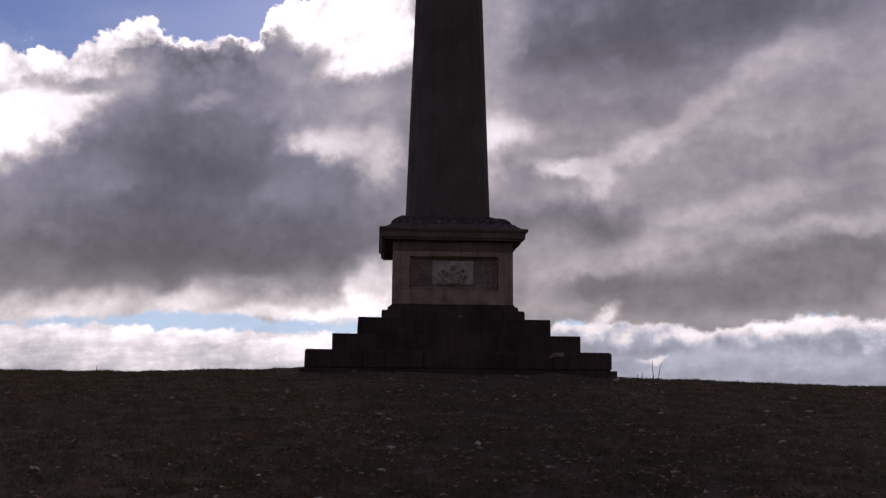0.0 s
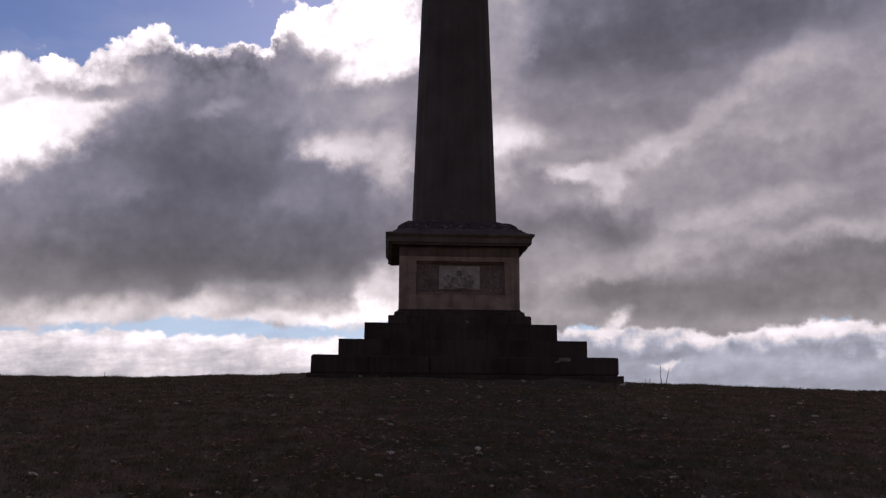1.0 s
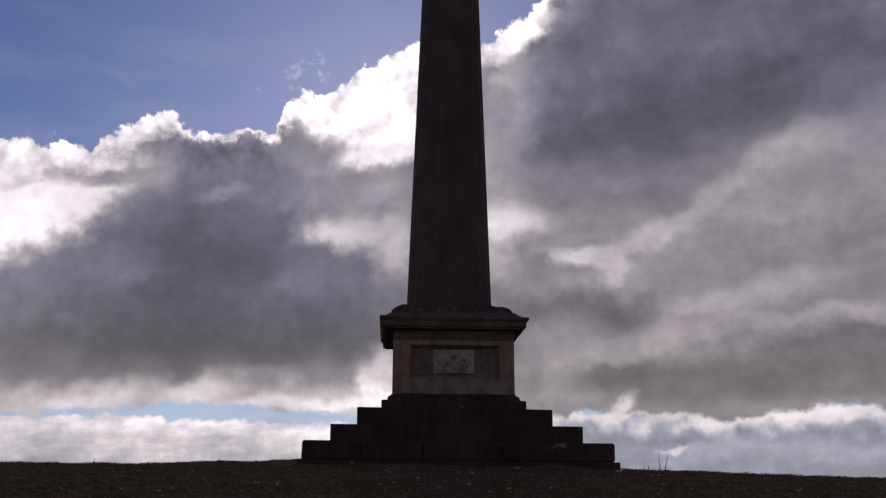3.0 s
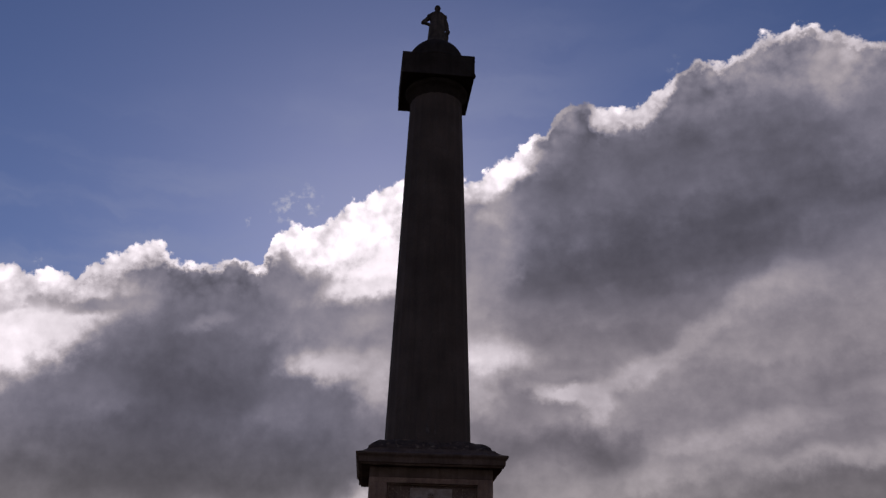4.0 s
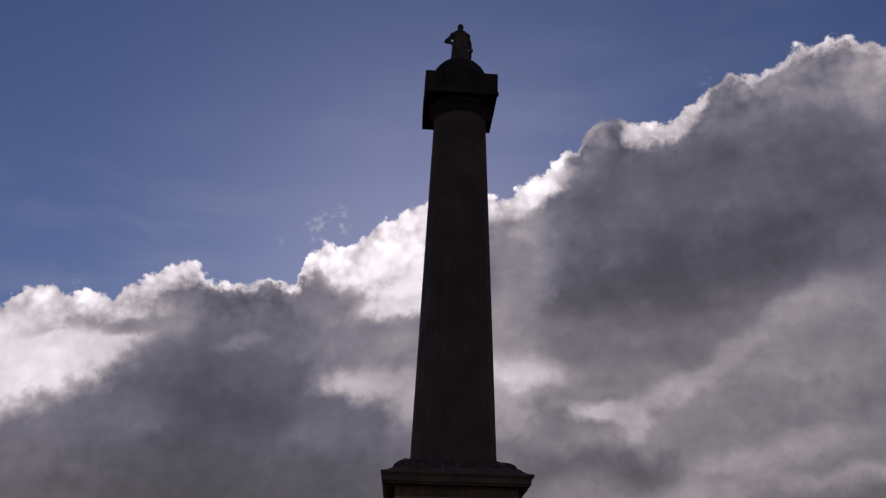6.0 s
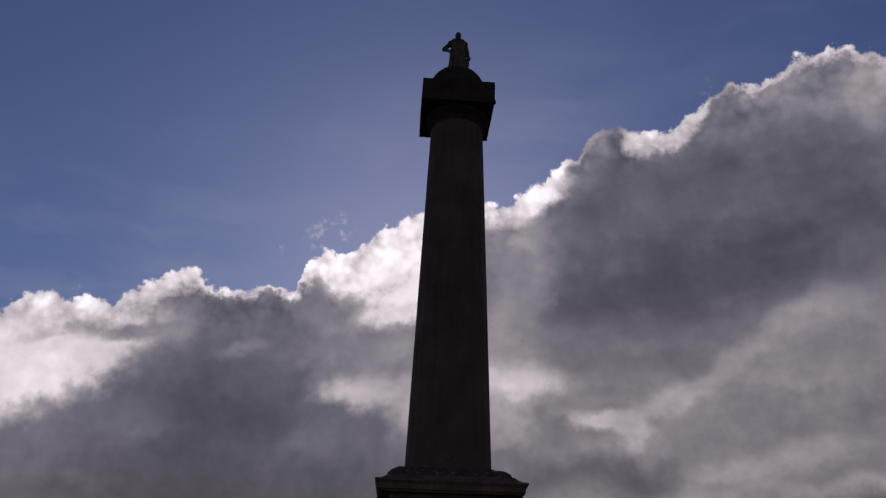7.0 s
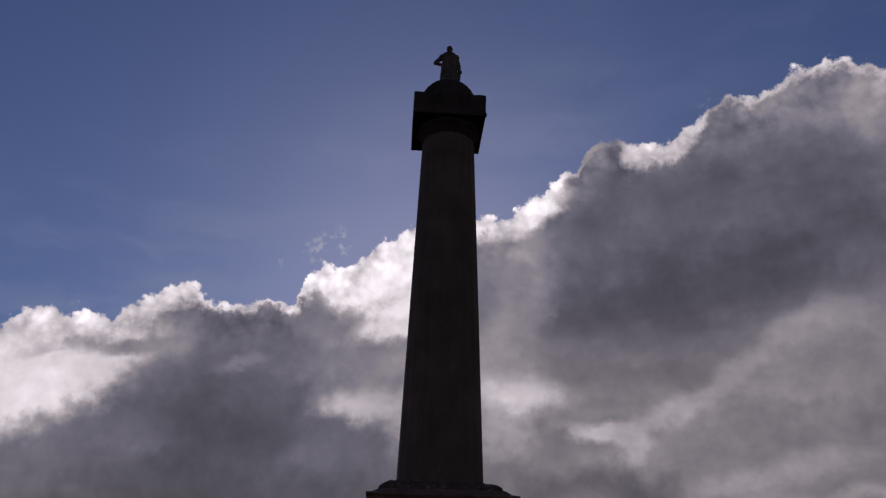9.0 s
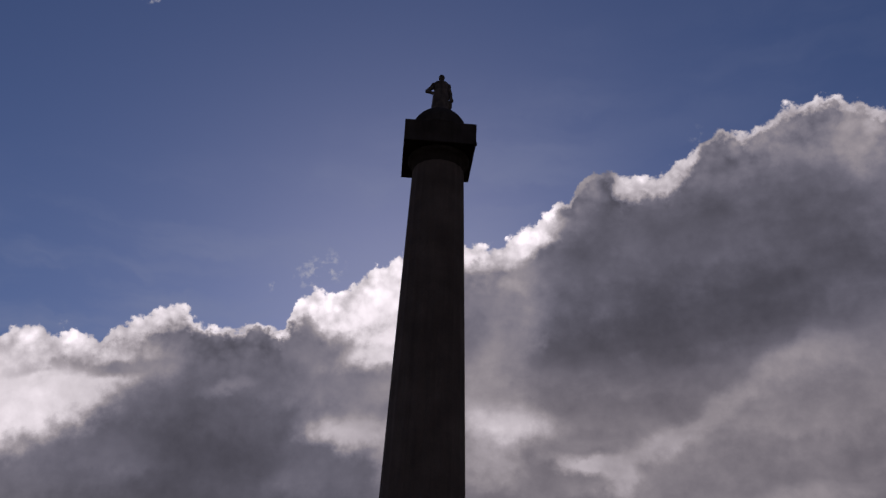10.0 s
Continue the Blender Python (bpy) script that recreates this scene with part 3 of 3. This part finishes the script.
def shaft_radius(z):
    return 1.358 - 0.0315 * (z - 4.8) - 0.00005 * (z - 4.8) ** 2


for k in range(DRUMS):
    a, b = Z0 + (Z1 - Z0) * k / DRUMS, Z0 + (Z1 - Z0) * (k + 1) / DRUMS
    rows = [(shaft_radius(a) - 0.004, a + 0.0005, 1), (shaft_radius(a), a + 0.004, 1)] + [(shaft_radius(a + (b - a) * s), a + (b - a) * s, 1) for s in (0.35, 0.7)] + [(shaft_radius(b), b - 0.004, 1), (shaft_radius(b) - 0.004, b - 0.0005, 1)]
    d = put("drum", lathe(rows, 160, 20, 0.03), SHAFT, column)
    d.location = (AXIS_X, 0, 0)

PATCH = material("mortar_patch", (0.095, 0.078, 0.068), (0.15, 0.126, 0.111), scale=8.0, bump=0.6)
block("mortar_patch", column, PATCH, -0.13, 0.19, -1.335, -1.26, 4.98, 5.30, rng, 0.02, 0.03, "paler mortar patch low on the shaft")
block("mortar_patch", column, PATCH, -0.03, 0.09, -1.74, -1.66, 4.53, 4.66, rng, 0.02, 0.02, "small pale mortar patch on the plinth")

# the shade below the slab is put into the capital's colour
capital = put("capital", lathe([(0.945, 17.35, 1), (0.94, 17.60, 0.9), (0.955, 17.62, 0), (0.97, 17.63, 0), (0.97, 17.65, 0), (1.02, 17.68, 0), (1.10, 17.72, 0), (1.14, 17.77, 0), (1.145, 17.83, 0), (1.12, 17.875, 0)], 160, 20, 0.03), SLAB, column, "plain round capital, coloured near black for the shade of its square slab", True)
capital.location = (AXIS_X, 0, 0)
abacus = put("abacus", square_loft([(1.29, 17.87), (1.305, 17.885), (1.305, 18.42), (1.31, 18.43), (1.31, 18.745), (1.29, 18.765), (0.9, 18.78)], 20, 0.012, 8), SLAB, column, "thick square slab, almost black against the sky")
bm = bmesh.new()
bmesh.ops.create_icosphere(bm, subdivisions=2, radius=1.0, matrix=pose(1.29, -1.24, 17.93) @ Matrix.Diagonal((0.06, 0.08, 0.11, 1)))
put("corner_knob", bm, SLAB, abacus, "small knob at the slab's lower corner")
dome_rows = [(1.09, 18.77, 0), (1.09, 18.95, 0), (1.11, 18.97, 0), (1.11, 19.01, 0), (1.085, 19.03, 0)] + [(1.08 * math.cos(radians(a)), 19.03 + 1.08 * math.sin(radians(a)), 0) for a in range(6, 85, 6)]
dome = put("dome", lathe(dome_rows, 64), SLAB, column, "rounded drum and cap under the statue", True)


# ------------------------------------------------------------------ statue, one plain mesh
def build_statue():
    bm = bmesh.new()

    def lump(x, y, z, rx, ry, rz, turn=0):
        bmesh.ops.create_icosphere(bm, subdivisions=3, radius=1.0, matrix=pose(x, y, z, 0, turn, 0) @ Matrix.Diagonal((rx, ry, rz, 1)))

    def limb(p, q, r0, r1):
        p, q = Vector(p), Vector(q)
        m = Matrix.Translation((p + q) / 2) @ (q - p).to_track_quat("Z", "Y").to_matrix().to_4x4()
        bmesh.ops.create_cone(bm, cap_ends=True, segments=16, radius1=r0, radius2=r1, depth=(q - p).length + 0.04, matrix=m)

    limb((0, 0, 0), (0, 0, 0.14), 0.42, 0.38)                     # small round base
    limb((0.0, 0.02, 0.12), (0.0, 0.0, 1.02), 0.36, 0.29)         # mantle to the ground
    lump(-0.12, -0.10, 0.45, 0.15, 0.16, 0.50)
    lump(0.14, -0.08, 0.42, 0.15, 0.16, 0.48)
    limb((0.0, 0.0, 0.95), (0.0, -0.02, 1.42), 0.24, 0.30)        # trunk
    lump(0.0, -0.03, 1.32, 0.285, 0.20, 0.20)
    lump(-0.01, 0.0, 1.45, 0.22, 0.14, 0.10)
    lump(-0.27, 0.0, 1.37, 0.13, 0.13, 0.12)                      # shoulders under the mantle
    lump(0.27, 0.0, 1.37, 0.13, 0.13, 0.12)
    limb((0.0, 0.0, 1.48), (0.01, -0.02, 1.66), 0.09, 0.08)       # neck and head
    lump(0.01, -0.03, 1.75, 0.12, 0.135, 0.15)
    limb((-0.25, 0.0, 1.38), (-0.53, 0.02, 1.09), 0.10, 0.08)    # bent arm
    limb((-0.53, 0.02, 1.09), (-0.24, -0.10, 0.90), 0.075, 0.055)
    lump(-0.53, 0.02, 1.08, 0.08, 0.08, 0.08)
    limb((0.25, 0.0, 1.38), (0.38, 0.02, 0.99), 0.11, 0.085)     # hanging arm
    limb((0.38, 0.02, 0.99), (0.41, -0.10, 0.64), 0.08, 0.065)
    lump(0.42, -0.10, 0.62, 0.085, 0.08, 0.11)
    lump(0.36, -0.02, 0.42, 0.10, 0.12, 0.24)
    ob = put("statue", bm, STATUE, None, "", True)
    re = ob.modifiers.new("skin", "REMESH")
    re.mode, re.voxel_size, re.use_smooth_shade = "VOXEL", 0.02, True
    sm = ob.modifiers.new("wear", "SMOOTH")
    sm.factor, sm.iterations = 0.5, 3
    return tagged(ob, "dark stone standing statue, one bent arm, atop the column", "statue")


statue = build_statue()
statue.matrix_world = TURN @ pose(0.0, 0, 20.02)

# ------------------------------------------------------------------ stones, leaves, stalks and grass
def stone_mesh(seed):
    r = random.Random(seed)
    bm = bmesh.new()
    bmesh.ops.create_icosphere(bm, subdivisions=1, radius=0.5)
    for v in bm.verts:
        v.co *= 1 + r.uniform(-0.38, 0.30)
        v.co.z *= 0.5
    me = bpy.data.meshes.new("stone")
    bm.to_mesh(me)
    bm.free()
    me.materials.append(PEBBLE)
    return me


STONES = [stone_mesh(s) for s in range(6)]


def free_of_column(x, y):
    return max(abs(x), abs(y)) > 4.75


r = random.Random(5)
count = 0
while count < 290:
    x, y = (r.uniform(-13, 15), r.uniform(-21.5, -5)) if count > 14 else (r.uniform(-4.5, 5.5), r.uniform(-5.3, -4.8))
    if not free_of_column(x, y) or r.random() > math.exp(-((x - 2) / 9) ** 2) + 0.15:
        continue
    size = (0.028 + 0.075 * r.random() ** 1.8) * (1.0 if count > 14 else 1.5)
    ob = new("stone", STONES[count % 6])
    ob.matrix_world = pose(x, y, height(x, y) + size * 0.26, r.uniform(-15, 15), r.uniform(-15, 15), r.uniform(0, 360)) @ Matrix.Diagonal((size * r.uniform(0.9, 1.5), size, size * r.uniform(0.7, 1.2), 1))
    tagged(ob, "small pale stone lying in dark turf", "stone", "stones in the turf")
    count += 1


def joined(name, verts, faces, mat, label, category):
    me = bpy.data.meshes.new(name)
    me.from_pydata(verts, [], faces)
    me.materials.append(mat)
    return tagged(new(name, me), label, category, kind="stuff")


def build_leaves():
    q = random.Random(9)
    verts, faces = [], []
    for _ in range(12000):
        x, y = q.gauss(1.5, 7.5), q.uniform(-22, -4.6)
        if not free_of_column(x, y) or noise.noise(Vector((x * 0.35, y * 0.35, 4))) < q.uniform(-0.5, 0.35):
            continue
        z, s, a = height(x, y) + 0.045, q.uniform(0.018, 0.055), q.uniform(0, 6.3)
        c, n = math.cos(a) * s, math.sin(a) * s
        b = len(verts)
        for u, v, w in ((-1, 0, 0), (0, -0.5, 0.25), (1, 0, 0.1), (0, 0.5, 0.3)):
            verts.append((x + u * c - v * n, y + u * n + v * c, z + w * s * q.uniform(0.5, 2)))
        faces += [(b, b + 1, b + 2), (b, b + 2, b + 3)]
    joined("leaf_litter", verts, faces, LEAF, "scattered dead brown leaves lying on the turf", "leaves")


def build_grass():
    q = random.Random(3)
    verts, faces = [], []
    for _ in range(80000):
        y = -23 + 24.5 * q.random() ** 1.15
        x = q.uniform(-1, 1) * (26.5 + y) * 0.62 + q.uniform(-3, 3)
        if not free_of_column(x, y):
            continue
        clump = noise.noise(Vector((x * 2.3, y * 2.3, 1)))
        if clump < q.uniform(-1.0, 0.15):
            continue
        z = height(x, y) - 0.005
        for _ in range(4):
            a, tall = q.uniform(0, 6.3), q.uniform(0.02, 0.055) * (1 + 0.6 * clump) * (1.3 if y > -1.5 else 1.0)
            wide = q.uniform(0.005, 0.010)
            px, py = x + q.uniform(-0.05, 0.05), y + q.uniform(-0.05, 0.05)
            b = len(verts)
            verts += [(px - wide * math.cos(a), py - wide * math.sin(a), z), (px + wide * math.cos(a), py + wide * math.sin(a), z),
                      (px + q.uniform(-0.04, 0.04), py + q.uniform(-0.04, 0.04), z + tall)]
            faces.append((b, b + 1, b + 2))
    joined("grass", verts, faces, BLADES, "short dark grass covering the mound", "grass")


def build_stalks(x, y, tall, lean, label):
    bm = bmesh.new()
    q = random.Random(int(x * 100))
    z = height(x, y) - 0.03
    p, rad = Vector((0, 0, 0)), 0.016
    for k in range(6):
        nxt = p + Vector((lean * (0.4 + 0.2 * k) + q.uniform(-0.012, 0.012), q.uniform(-0.01, 0.01), tall / 6))
        m = Matrix.Translation((p + nxt) / 2) @ (nxt - p).to_track_quat("Z", "Y").to_matrix().to_4x4()
        bmesh.ops.create_cone(bm, cap_ends=True, segments=6, radius1=rad, radius2=rad * 0.85, depth=(nxt - p).length + 0.01, matrix=m)
        p, rad = nxt, rad * 0.85
    ob = put("dry_stalk", bm, STALK)
    ob.location = (x, y, z)
    return tagged(ob, label, "plant", "dry stalks on the crest")


for x, tall, lean in ((6.60, 0.62, -0.002), (6.74, 0.55, 0.012), (6.10, 0.16, -0.004), (6.24, 0.20, 0.002), (-10.9, 0.22, 0.006)):
    build_stalks(x, 0.4, tall, lean, "thin dry weed stalk standing up from the crest")
build_leaves()
build_grass()
